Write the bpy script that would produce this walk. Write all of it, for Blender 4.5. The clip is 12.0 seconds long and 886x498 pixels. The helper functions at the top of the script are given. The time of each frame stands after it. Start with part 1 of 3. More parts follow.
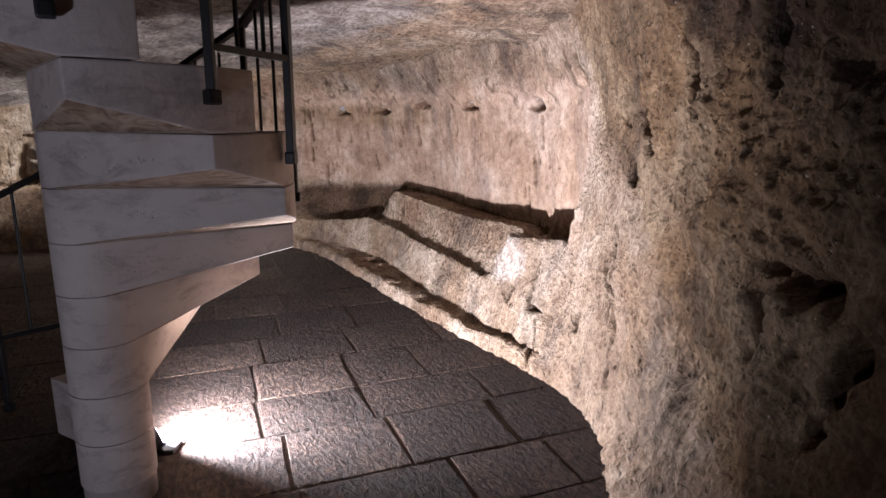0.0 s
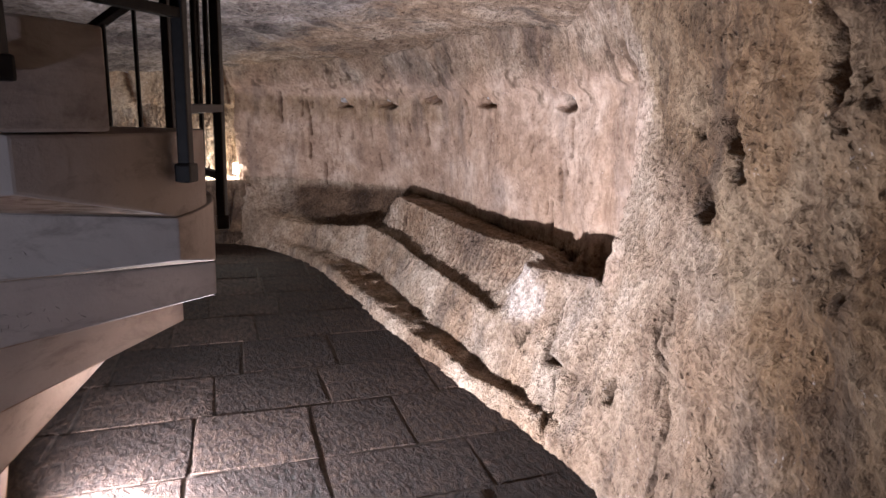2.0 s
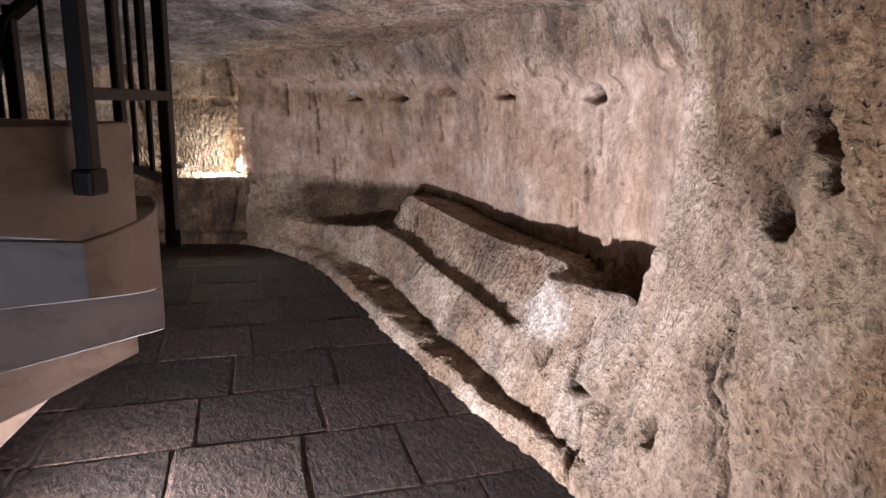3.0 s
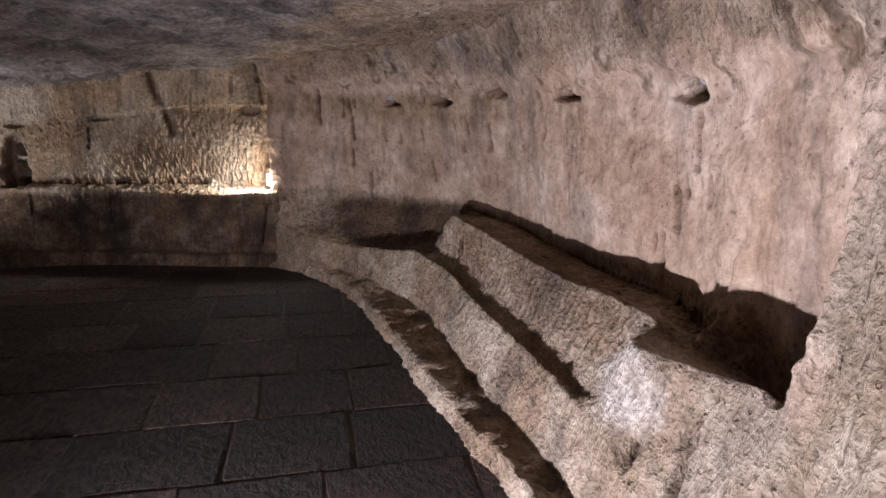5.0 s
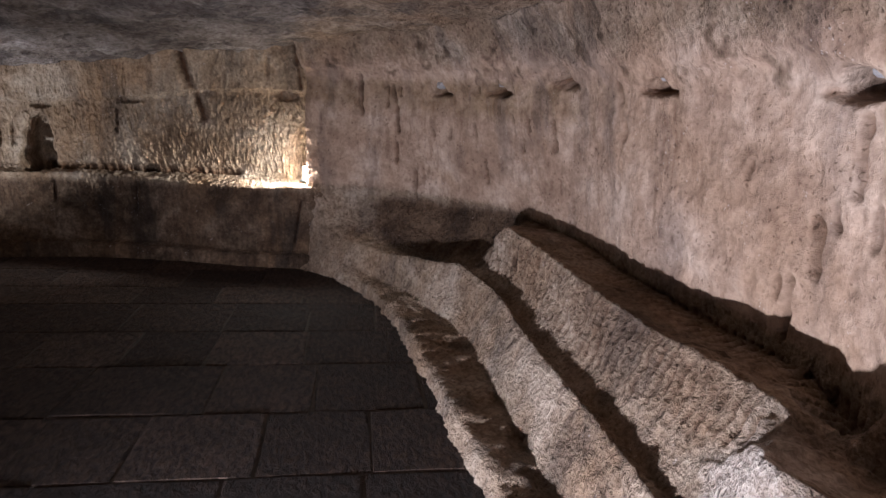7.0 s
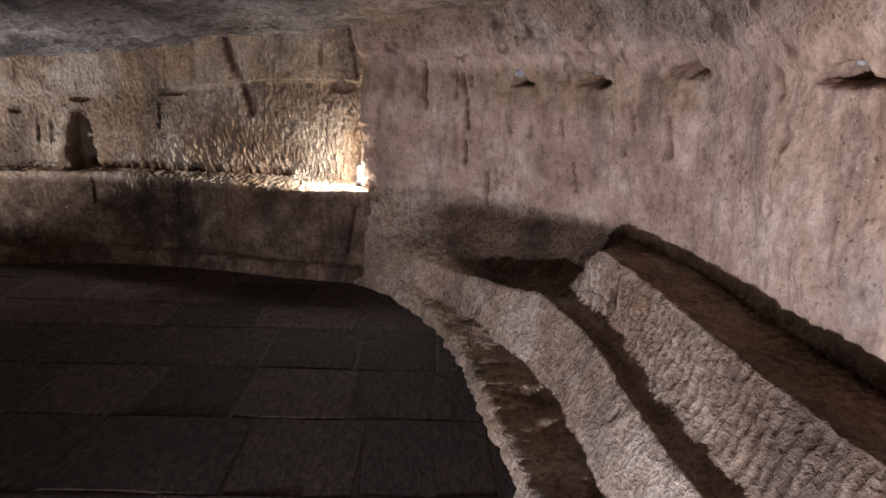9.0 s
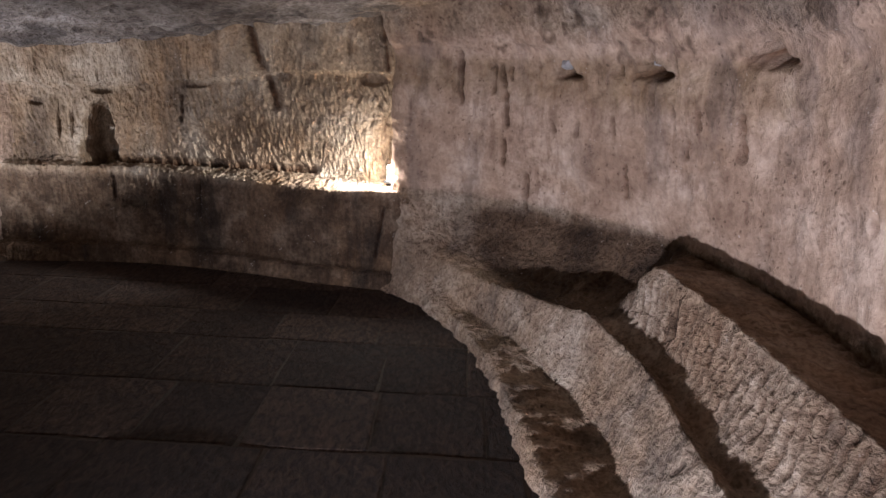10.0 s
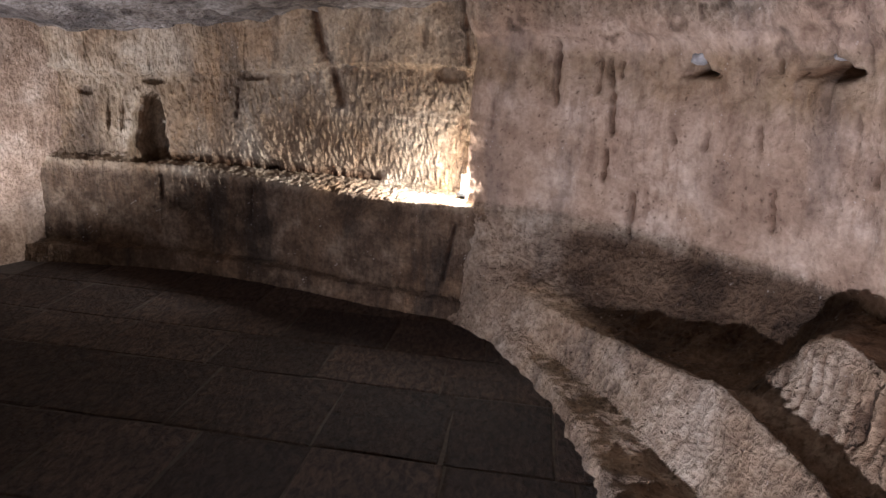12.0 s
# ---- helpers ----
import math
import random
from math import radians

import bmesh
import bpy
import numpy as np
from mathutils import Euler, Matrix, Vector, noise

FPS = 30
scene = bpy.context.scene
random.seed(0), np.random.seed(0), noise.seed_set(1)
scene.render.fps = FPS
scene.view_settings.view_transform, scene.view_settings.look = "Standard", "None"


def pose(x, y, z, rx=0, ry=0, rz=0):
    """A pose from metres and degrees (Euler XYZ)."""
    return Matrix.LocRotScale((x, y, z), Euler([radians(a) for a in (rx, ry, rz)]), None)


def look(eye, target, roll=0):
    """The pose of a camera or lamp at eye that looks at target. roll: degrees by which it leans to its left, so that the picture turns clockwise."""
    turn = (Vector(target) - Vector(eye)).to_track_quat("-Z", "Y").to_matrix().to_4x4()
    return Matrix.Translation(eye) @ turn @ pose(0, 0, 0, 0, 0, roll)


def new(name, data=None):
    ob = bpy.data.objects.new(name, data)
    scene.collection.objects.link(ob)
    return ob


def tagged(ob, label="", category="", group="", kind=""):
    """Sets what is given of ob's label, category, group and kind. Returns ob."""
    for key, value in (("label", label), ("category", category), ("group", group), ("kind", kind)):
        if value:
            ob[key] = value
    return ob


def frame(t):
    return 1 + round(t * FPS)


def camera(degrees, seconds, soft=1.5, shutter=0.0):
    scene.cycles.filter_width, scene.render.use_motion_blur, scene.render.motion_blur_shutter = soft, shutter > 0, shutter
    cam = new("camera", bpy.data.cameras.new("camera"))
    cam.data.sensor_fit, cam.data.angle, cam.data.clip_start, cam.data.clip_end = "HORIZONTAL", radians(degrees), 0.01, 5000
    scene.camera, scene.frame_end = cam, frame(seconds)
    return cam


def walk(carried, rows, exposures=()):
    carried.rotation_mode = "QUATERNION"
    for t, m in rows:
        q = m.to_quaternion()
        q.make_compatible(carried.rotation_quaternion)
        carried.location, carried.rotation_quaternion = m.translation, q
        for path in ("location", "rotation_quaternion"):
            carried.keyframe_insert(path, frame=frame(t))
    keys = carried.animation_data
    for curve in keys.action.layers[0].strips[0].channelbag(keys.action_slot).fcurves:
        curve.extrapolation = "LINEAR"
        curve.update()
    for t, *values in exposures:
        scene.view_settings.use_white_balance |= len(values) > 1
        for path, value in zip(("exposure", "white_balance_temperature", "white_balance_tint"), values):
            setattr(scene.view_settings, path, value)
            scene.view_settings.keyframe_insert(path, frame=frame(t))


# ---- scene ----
cam = camera(72.0, 12.0)
PATH = [
    (0, (0.048, 0.097, 1.427), (0.026, 2.051, 1.001), 0.3),
    (0.5, (0.066, 0.288, 1.422), (0.002, 2.24, 0.99), -0.0),
    (1, (0.078, 0.493, 1.432), (0.001, 2.445, 1.002), 0.1),
    (1.5, (0.084, 0.68, 1.432), (0.018, 2.63, 0.996), 1.3),
    (2, (0.11, 0.871, 1.436), (0.038, 2.821, 0.996), 2.4),
    (2.5, (0.124, 1.044, 1.429), (0.027, 2.991, 0.979), 2.7),
    (2.7, (0.122, 1.12, 1.423), (0.013, 3.064, 0.965), 2.5),
    (4.5, (0.116, 1.818, 1.432), (-0.127, 3.75, 0.972), 1.7),
    (5, (0.103, 1.98, 1.432), (-0.203, 3.904, 0.979), 1.0),
    (5.5, (0.081, 2.149, 1.43), (-0.272, 4.063, 0.972), 1.2),
    (6, (0.056, 2.323, 1.439), (-0.324, 4.228, 0.962), 2.1),
    (6.5, (0.023, 2.464, 1.427), (-0.386, 4.36, 0.94), 3.0),
    (7, (-0.002, 2.601, 1.432), (-0.466, 4.485, 0.946), 2.7),
    (7.2, (-0.014, 2.651, 1.419), (-0.5, 4.532, 0.945), 2.9),
    (9, (-0.258, 3.262, 1.452), (-0.911, 5.075, 0.916), 2.2),
    (9.5, (-0.317, 3.402, 1.455), (-1.011, 5.197, 0.91), 2.5),
    (10, (-0.378, 3.568, 1.434), (-1.13, 5.336, 0.88), 2.5),
    (10.5, (-0.467, 3.692, 1.415), (-1.272, 5.434, 0.854), 2.7),
    (11, (-0.57, 3.824, 1.417), (-1.42, 5.546, 0.86), 2.9),
    (11.5, (-0.654, 3.963, 1.409), (-1.542, 5.665, 0.851), 3.4),
    (12, (-0.725, 4.081, 1.389), (-1.655, 5.761, 0.83), 3.7),
]
TINT = 9
EXPOSURES = [(t, stops, kelvin, TINT) for t, stops, kelvin in ((0.0, 1.20, 5430), (2.5, 0.94, 5400), (4.5, 0.66, 5330), (7.0, 0.57, 5280), (9.0, 0.74, 5280), (12.0, 1.06, 5280))]
walk(cam, [(t, look(eye, target, roll)) for t, eye, target, roll in PATH], EXPOSURES)

# ---- world and lights ----
world = bpy.data.worlds.new("cave_dark")
world.use_nodes = True
world.node_tree.nodes["Background"].inputs[0].default_value = (0.5, 0.47, 0.5, 1)
world.node_tree.nodes["Background"].inputs[1].default_value = 0.0
scene.world = world


def spot(name, eye, target, watts, colour, size, blend, radius):
    data = bpy.data.lights.new(name, "SPOT")
    data.energy, data.color = watts, colour
    data.spot_size, data.spot_blend, data.shadow_soft_size = radians(size), blend, radius
    ob = new(name, data)
    ob.matrix_world = look(eye, target)
    return ob


def bulb(name, place, watts, colour, radius):
    data = bpy.data.lights.new(name, "POINT")
    data.energy, data.color, data.shadow_soft_size = watts, colour, radius
    ob = new(name, data)
    ob.location = place
    return ob


LAMP_A = (-1.19, 2.50, 0.075)      # floor spotlight at the newel
LAMP_B = (-2.335, 7.20, 0.765)     # tube on the shelf
LAMP_C = (-4.40, 4.80, 0.20)      # unseen lamp before the end wall, built as a floor spotlight
LAMP_D = (-1.30, -1.20, 0.25)     # unseen lamp behind the start, built as a floor spotlight
spot("light_newel", LAMP_A, (0.12, 4.22, 0.46), 415, (1.0, 0.89, 0.855), 170, 0.9, 0.03)
bulb("light_shelf", LAMP_B, 30, (1.0, 0.85, 0.66), 0.03)
# added spot without a fixture, brightens the shelf lip beside the tube
spot("light_shelf_beam", (-2.36, 7.20, 0.80), (-2.85, 7.07, 0.62), 90, (1.0, 0.90, 0.76), 66, 1.0, 0.02)
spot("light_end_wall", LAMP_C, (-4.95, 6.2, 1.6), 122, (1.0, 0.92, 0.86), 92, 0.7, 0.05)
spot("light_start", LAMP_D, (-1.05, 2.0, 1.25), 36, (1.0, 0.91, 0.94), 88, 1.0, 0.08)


# ---- materials ----
def nodes_of(name):
    m = bpy.data.materials.new(name)
    m.use_nodes = True
    nt = m.node_tree
    return m, nt, nt.nodes["Principled BSDF"], lambda kind: nt.nodes.new(kind)


def ramp_of(nt, source, stops):
    r = nt.nodes.new("ShaderNodeValToRGB")
    while len(r.color_ramp.elements) < len(stops):
        r.color_ramp.elements.new(0.5)
    for e, (p, c) in zip(r.color_ramp.elements, stops):
        e.position, e.color = p, (*c, 1) if len(c) == 3 else c
    nt.links.new(source, r.inputs[0])
    return r.outputs[0]


def noise_of(nt, coord, scale, detail=6, rough=0.6, distort=0.0, stretch=None):
    if stretch:
        mp = nt.nodes.new("ShaderNodeMapping")
        mp.inputs["Scale"].default_value = stretch
        nt.links.new(coord, mp.inputs[0])
        coord = mp.outputs[0]
    n = nt.nodes.new("ShaderNodeTexNoise")
    n.inputs["Scale"].default_value, n.inputs["Detail"].default_value = scale, detail
    n.inputs["Roughness"].default_value, n.inputs["Distortion"].default_value = rough, distort
    nt.links.new(coord, n.inputs[0])
    return n.outputs[0]


def mixed(nt, a, b, factor, mode="MIX"):
    x = nt.nodes.new("ShaderNodeMix")
    x.data_type, x.blend_type = "RGBA", mode
    for value, socket in ((factor, x.inputs[0]), (a, x.inputs[6]), (b, x.inputs[7])):
        if isinstance(value, (int, float)):
            socket.default_value = value
        elif isinstance(value, tuple):
            socket.default_value = (*value, 1)
        else:
            nt.links.new(value, socket)
    return x.outputs[2]


def added(nt, a, b, weight):
    x = nt.nodes.new("ShaderNodeMath")
    x.operation = "MULTIPLY_ADD"
    nt.links.new(b, x.inputs[0])
    x.inputs[1].default_value = weight
    nt.links.new(a, x.inputs[2])
    return x.outputs[0]


def bumped(nt, bsdf, height, strength, distance):
    b = nt.nodes.new("ShaderNodeBump")
    b.inputs["Strength"].default_value, b.inputs["Distance"].default_value = strength, distance
    nt.links.new(height, b.inputs["Height"])
    nt.links.new(b.outputs[0], bsdf.inputs["Normal"])


def rock_material(name, *palettes, grain=1.0, streaks=0.0, stain_amount=0.6, relief=0.03, pits=0.5, speckle=0.5, low=0.5):
    """Rock of one palette (dark, mid, light, stain, warm), or of several that the mesh's own weights blend into one another."""
    m, nt, bsdf, add = nodes_of(name)
    co = add("ShaderNodeTexCoord").outputs["Object"]
    big = noise_of(nt, co, 2.0, 6, 0.6, 0.3)
    fine = noise_of(nt, co, 42 * grain, 5, 0.62)
    mid_n = noise_of(nt, co, 11 * grain, 8, 0.66, 0.15)
    rust = ramp_of(nt, noise_of(nt, co, 1.7, 6, 0.6, 0.7, (1, 1, 0.8)), [(0.48, (0, 0, 0)), (0.64, (0.6, 0.6, 0.6))])
    soot = ramp_of(nt, noise_of(nt, co, 3.4, 7, 0.62, 0.15, (1, 1, 0.22)), [(0.52, (0, 0, 0)), (0.63, (stain_amount,) * 3)])

    def shade(palette):
        dark, mid, light, stain, warm = palette
        c = ramp_of(nt, big, [(0.37, dark), (0.50, mid), (0.63, light)])
        return mixed(nt, mixed(nt, c, warm, rust), stain, soot)

    col = shade(palettes[0])
    if len(palettes) > 1:
        weights = add("ShaderNodeAttribute")
        weights.attribute_name = "kind"
        split = add("ShaderNodeSeparateColor")
        nt.links.new(weights.outputs["Color"], split.inputs[0])
        ragged = noise_of(nt, co, 7, 8, 0.7, 0.2)
        sockets = [split.outputs[0], split.outputs[1], split.outputs[2], weights.outputs["Alpha"]]
        for palette, socket in zip(palettes[1:], sockets):
            edge = ramp_of(nt, added(nt, socket, ragged, 0.9), [(0.62, (0, 0, 0)), (1.30, (1, 1, 1))])
            col = mixed(nt, col, shade(palette), edge)
    col = mixed(nt, col, ramp_of(nt, mid_n, [(0.36, (0.52, 0.45, 0.40)), (0.58, (1.12, 1.10, 1.08))]), low, "MULTIPLY")
    smooth = split.outputs[0] if len(palettes) > 2 else None
    much, little = (speckle,) * 3, (speckle * 0.42,) * 3
    amount = ramp_of(nt, smooth, [(0.2, much), (0.8, little)]) if smooth else speckle
    col = mixed(nt, col, ramp_of(nt, fine, [(0.38, (0.42, 0.36, 0.31)), (0.56, (1.14, 1.12, 1.09))]), amount, "MULTIPLY")
    # fine upright scores left by the pick, in patches
    score = noise_of(nt, co, 26, 4, 0.55, 0.25, (1, 1, 0.16))
    scored = ramp_of(nt, noise_of(nt, co, 3.3, 5), [(0.46, (0.08, 0.08, 0.08)), (0.62, (0.5, 0.5, 0.5))])
    col = mixed(nt, col, ramp_of(nt, score, [(0.36, (0.42, 0.34, 0.29)), (0.50, (1.0, 1.0, 1.0)), (0.66, (1.25, 1.23, 1.2))]), scored, "MULTIPLY")
    # pits
    vor = add("ShaderNodeTexVoronoi")
    vor.inputs["Scale"].default_value = 30 * grain
    warp = mixed(nt, co, noise_of(nt, co, 6, 4), 0.22)
    nt.links.new(warp, vor.inputs["Vector"])
    pit = ramp_of(nt, vor.outputs["Distance"], [(0.10, (0, 0, 0)), (0.26, (1, 1, 1))])
    mask = ramp_of(nt, noise_of(nt, co, 4, 5), [(0.44, (1, 1, 1)), (0.56, (0, 0, 0))])
    pit = mixed(nt, (1.0, 1.0, 1.0), pit, mask)
    col = mixed(nt, col, mixed(nt, (0.30, 0.25, 0.21), (1.0, 1.0, 1.0), pit), pits * 0.8, "MULTIPLY")
    # pale chips and crystals
    chip = add("ShaderNodeTexVoronoi")
    chip.inputs["Scale"].default_value = 42 * grain
    nt.links.new(mixed(nt, co, noise_of(nt, co, 12, 4), 0.12), chip.inputs["Vector"])
    chips = mixed(nt, (0.0, 0.0, 0.0), ramp_of(nt, chip.outputs["Distance"], [(0.12, (0.5, 0.5, 0.5)), (0.22, (0, 0, 0))]), ramp_of(nt, noise_of(nt, co, 9, 5), [(0.57, (0, 0, 0)), (0.64, (1, 1, 1))]))
    col = mixed(nt, col, (0.62, 0.55, 0.50), chips)
    # thin dark cracks, mostly upright
    crack = noise_of(nt, co, 5.5, 3, 0.5, 0.3, (1, 1, 0.16))
    line = ramp_of(nt, crack, [(0.270, (0, 0, 0)), (0.305, (1, 1, 1))])
    col = mixed(nt, col, mixed(nt, (0.30, 0.26, 0.24), (1.0, 1.0, 1.0), line), 0.8, "MULTIPLY")
    # brown tint in the tool grooves; in cracks the same tone paints shade
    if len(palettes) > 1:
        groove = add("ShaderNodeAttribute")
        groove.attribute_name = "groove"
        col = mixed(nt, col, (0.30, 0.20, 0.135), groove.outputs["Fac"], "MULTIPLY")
    height = added(nt, mid_n, fine, 0.62)
    height = added(nt, height, pit, 0.45 * pits)
    height = added(nt, height, line, 0.5)
    height = added(nt, height, score, 0.35)
    if streaks:
        tool = noise_of(nt, co, 9, 4, 0.5, 0.35, (2.6, 2.6, 0.55))
        height = added(nt, height, tool, streaks)
    bumped(nt, bsdf, height, 1.0, relief)
    if len(palettes) > 2:
        bump = bsdf.inputs["Normal"].links[0].from_node
        nt.links.new(ramp_of(nt, smooth, [(0.2, (1, 1, 1)), (0.8, (0.42, 0.42, 0.42))]), bump.inputs["Strength"])
    nt.links.new(col, bsdf.inputs["Base Color"])
    bsdf.inputs["Roughness"].default_value = 0.9
    bsdf.inputs["Specular IOR Level"].default_value = 0.25
    return m


TAN = ((0.225, 0.160, 0.110), (0.335, 0.255, 0.185), (0.450, 0.368, 0.290), (0.10, 0.080, 0.068), (0.320, 0.215, 0.135))
PINK = ((0.270, 0.184, 0.131), (0.380, 0.276, 0.206), (0.475, 0.370, 0.294), (0.150, 0.112, 0.094), (0.315, 0.212, 0.142))
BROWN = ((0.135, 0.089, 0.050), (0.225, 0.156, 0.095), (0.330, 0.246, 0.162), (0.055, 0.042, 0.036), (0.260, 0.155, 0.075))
# dark tones for soot streaks, dark rock and shade painted into the colour
SOOT_AND_SHADE = ((0.050, 0.031, 0.019), (0.088, 0.056, 0.035), (0.158, 0.106, 0.068), (0.030, 0.023, 0.018), (0.115, 0.068, 0.036))
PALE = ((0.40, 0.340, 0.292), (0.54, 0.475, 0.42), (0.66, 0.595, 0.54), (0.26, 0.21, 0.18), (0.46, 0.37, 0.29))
cave_rock = rock_material("cave_rock", TAN, PINK, BROWN, SOOT_AND_SHADE, PALE, grain=1.1, streaks=0.3, stain_amount=0.55, relief=0.056, pits=0.9, speckle=0.55, low=0.55)
rock = rock_material("rough_rock", TAN, streaks=0.25, stain_amount=0.45, relief=0.055, pits=1.0, low=0.7)
pink_rock = rock_material("smoothed_pink_rock", PINK, grain=1.2, streaks=0.35, relief=0.032, speckle=0.58)
far_rock = rock_material("tooled_rock", ((0.220, 0.155, 0.098), (0.325, 0.245, 0.170), (0.420, 0.345, 0.265), (0.10, 0.072, 0.052), (0.300, 0.180, 0.092)), SOOT_AND_SHADE, streaks=1.2, stain_amount=0.7, relief=0.04, pits=0.4, speckle=0.5)
ceiling_rock = rock_material("ceiling_rock", ((0.150, 0.124, 0.112), (0.245, 0.212, 0.192), (0.350, 0.312, 0.290), (0.062, 0.053, 0.050), (0.185, 0.148, 0.118)), TAN, grain=0.8, stain_amount=0.7, relief=0.08, pits=1.0, speckle=0.6, low=0.8)


def floor_material():
    m, nt, bsdf, add = nodes_of("picked_flagstone")
    co = add("ShaderNodeTexCoord").outputs["Object"]
    info = add("ShaderNodeObjectInfo").outputs["Random"]
    base = ramp_of(nt, info, [(0.0, (0.038, 0.024, 0.018)), (0.5, (0.058, 0.038, 0.029)), (1.0, (0.082, 0.056, 0.044))])
    blot = noise_of(nt, co, 3.5, 7, 0.65, 0.5)
    col = mixed(nt, base, ramp_of(nt, blot, [(0.32, (0.5, 0.48, 0.46)), (0.66, (1.15, 1.12, 1.08))]), 0.85, "MULTIPLY")
    peck = noise_of(nt, co, 24, 7, 0.68, 0.5, (1.5, 0.75, 1))
    col = mixed(nt, col, ramp_of(nt, peck, [(0.38, (0.32, 0.30, 0.29)), (0.5, (0.9, 0.88, 0.86)), (0.64, (1.6, 1.55, 1.48))]), 0.85, "MULTIPLY")
    height = added(nt, peck, noise_of(nt, co, 11, 6, 0.6), 0.9)
    bumped(nt, bsdf, height, 1.0, 0.036)
    nt.links.new(col, bsdf.inputs["Base Color"])
    nt.links.new(ramp_of(nt, blot, [(0.3, (0.8, 0.8, 0.8)), (0.7, (0.95, 0.95, 0.95))]), bsdf.inputs["Roughness"])
    bsdf.inputs["Specular IOR Level"].default_value = 0.24
    return m


def stair_material():
    m, nt, bsdf, add = nodes_of("dressed_limestone")
    co = add("ShaderNodeTexCoord").outputs["Object"]
    big = noise_of(nt, co, 2.2, 7, 0.6, 0.4)
    col = ramp_of(nt, big, [(0.3, (0.40, 0.335, 0.310)), (0.5, (0.52, 0.455, 0.425)), (0.7, (0.62, 0.555, 0.520))])
    dirt = noise_of(nt, co, 6, 9, 0.72, 0.5, (1, 1, 2.2))
    col = mixed(nt, col, (0.17, 0.130, 0.110), mixed(nt, (0.0, 0.0, 0.0), (0.5, 0.5, 0.5), ramp_of(nt, dirt, [(0.50, (0, 0, 0)), (0.66, (1, 1, 1))])))
    height = added(nt, noise_of(nt, co, 14, 8, 0.65), noise_of(nt, co, 90, 3), 0.3)
    bumped(nt, bsdf, height, 0.7, 0.006)
    nt.links.new(col, bsdf.inputs["Base Color"])
    bsdf.inputs["Roughness"].default_value = 0.75
    return m


def soffit_material():
    m, nt, bsdf, add = nodes_of("banded_soffit")
    co = add("ShaderNodeTexCoord").outputs["Object"]
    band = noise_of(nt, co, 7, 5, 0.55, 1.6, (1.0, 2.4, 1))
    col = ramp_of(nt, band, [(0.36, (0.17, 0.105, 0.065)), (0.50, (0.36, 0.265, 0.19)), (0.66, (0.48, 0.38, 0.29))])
    bumped(nt, bsdf, noise_of(nt, co, 30, 6), 0.6, 0.006)
    nt.links.new(col, bsdf.inputs["Base Color"])
    bsdf.inputs["Roughness"].default_value = 0.7
    return m


def plain_material(name, colour, rough, metal=0.0, scale=40, depth=0.002):
    m, nt, bsdf, add = nodes_of(name)
    co = add("ShaderNodeTexCoord").outputs["Object"]
    n = noise_of(nt, co, scale, 5, 0.6)
    lo, hi = tuple(c * 0.7 for c in colour), tuple(min(1, c * 1.2) for c in colour)
    nt.links.new(ramp_of(nt, n, [(0.35, lo), (0.65, hi)]), bsdf.inputs["Base Color"])
    bumped(nt, bsdf, n, 0.5, depth)
    bsdf.inputs["Roughness"].default_value, bsdf.inputs["Metallic"].default_value = rough, metal
    return m


def glow_material(name, colour, strength):
    m, nt, bsdf, add = nodes_of(name)
    bsdf.inputs["Emission Color"].default_value = (*colour, 1)
    bsdf.inputs["Emission Strength"].default_value = strength
    return m


flag = floor_material()
limestone = stair_material()
soffit_stone = soffit_material()
iron = plain_material("black_painted_iron", (0.018, 0.016, 0.017), 0.5, 0.3)
mortar = plain_material("floor_mortar", (0.058, 0.042, 0.032), 0.95, 0.0, 30, 0.012)
pale_stone = plain_material("pale_stone", (0.30, 0.28, 0.275), 0.9, 0.0, 30, 0.006)
ink = plain_material("faded_ink", (0.30, 0.26, 0.245), 0.9)
lamp_body = plain_material("lamp_housing", (0.03, 0.03, 0.03), 0.45, 0.5)
glow_warm = glow_material("lamp_glow_warm", (1.0, 0.88, 0.66), 30)
glow_spot = glow_material("lamp_glow", (1.0, 0.9, 0.8), 20)


# ---- mesh helpers ----
def mesh_object(name, bm, material, parent=None, label="", smooth=False):
    me = bpy.data.meshes.new(name)
    bmesh.ops.recalc_face_normals(bm, faces=bm.faces)
    bm.to_mesh(me)
    bm.free()
    for mat in material if isinstance(material, (list, tuple)) else [material]:
        me.materials.append(mat)
    if smooth:
        me.shade_smooth()
    ob = new(name, me)
    if parent:
        ob.parent = parent
    if label:
        ob["label"] = label
    return ob


def part(name, bm, material, parent, label="", smooth=False):
    return mesh_object(name, bm, material, parent, label, smooth)


def box_into(bm, centre, size, turn=None, bevel=0.0):
    g = bmesh.ops.create_cube(bm, size=1.0)
    m = Matrix.Translation(centre) @ (turn or Matrix()) @ Matrix.Diagonal((*size, 1))
    bmesh.ops.transform(bm, matrix=m, verts=g["verts"])
    if bevel:
        edges = list({e for v in g["verts"] for e in v.link_edges})
        bmesh.ops.bevel(bm, geom=edges, offset=bevel, segments=2, affect="EDGES", profile=0.6)


def bar_into(bm, a, b, radius, sides=10, flat=None):
    a, b = Vector(a), Vector(b)
    way = b - a
    q = way.to_track_quat("Z", "Y").to_matrix().to_4x4()
    if flat:
        box_into(bm, (a + b) / 2, (flat[0], flat[1], way.length), q, min(flat) * 0.15)
        return
    g = bmesh.ops.create_cone(bm, cap_ends=True, segments=sides, radius1=radius, radius2=radius, depth=way.length)
    bmesh.ops.transform(bm, matrix=Matrix.Translation((a + b) / 2) @ q, verts=g["verts"])


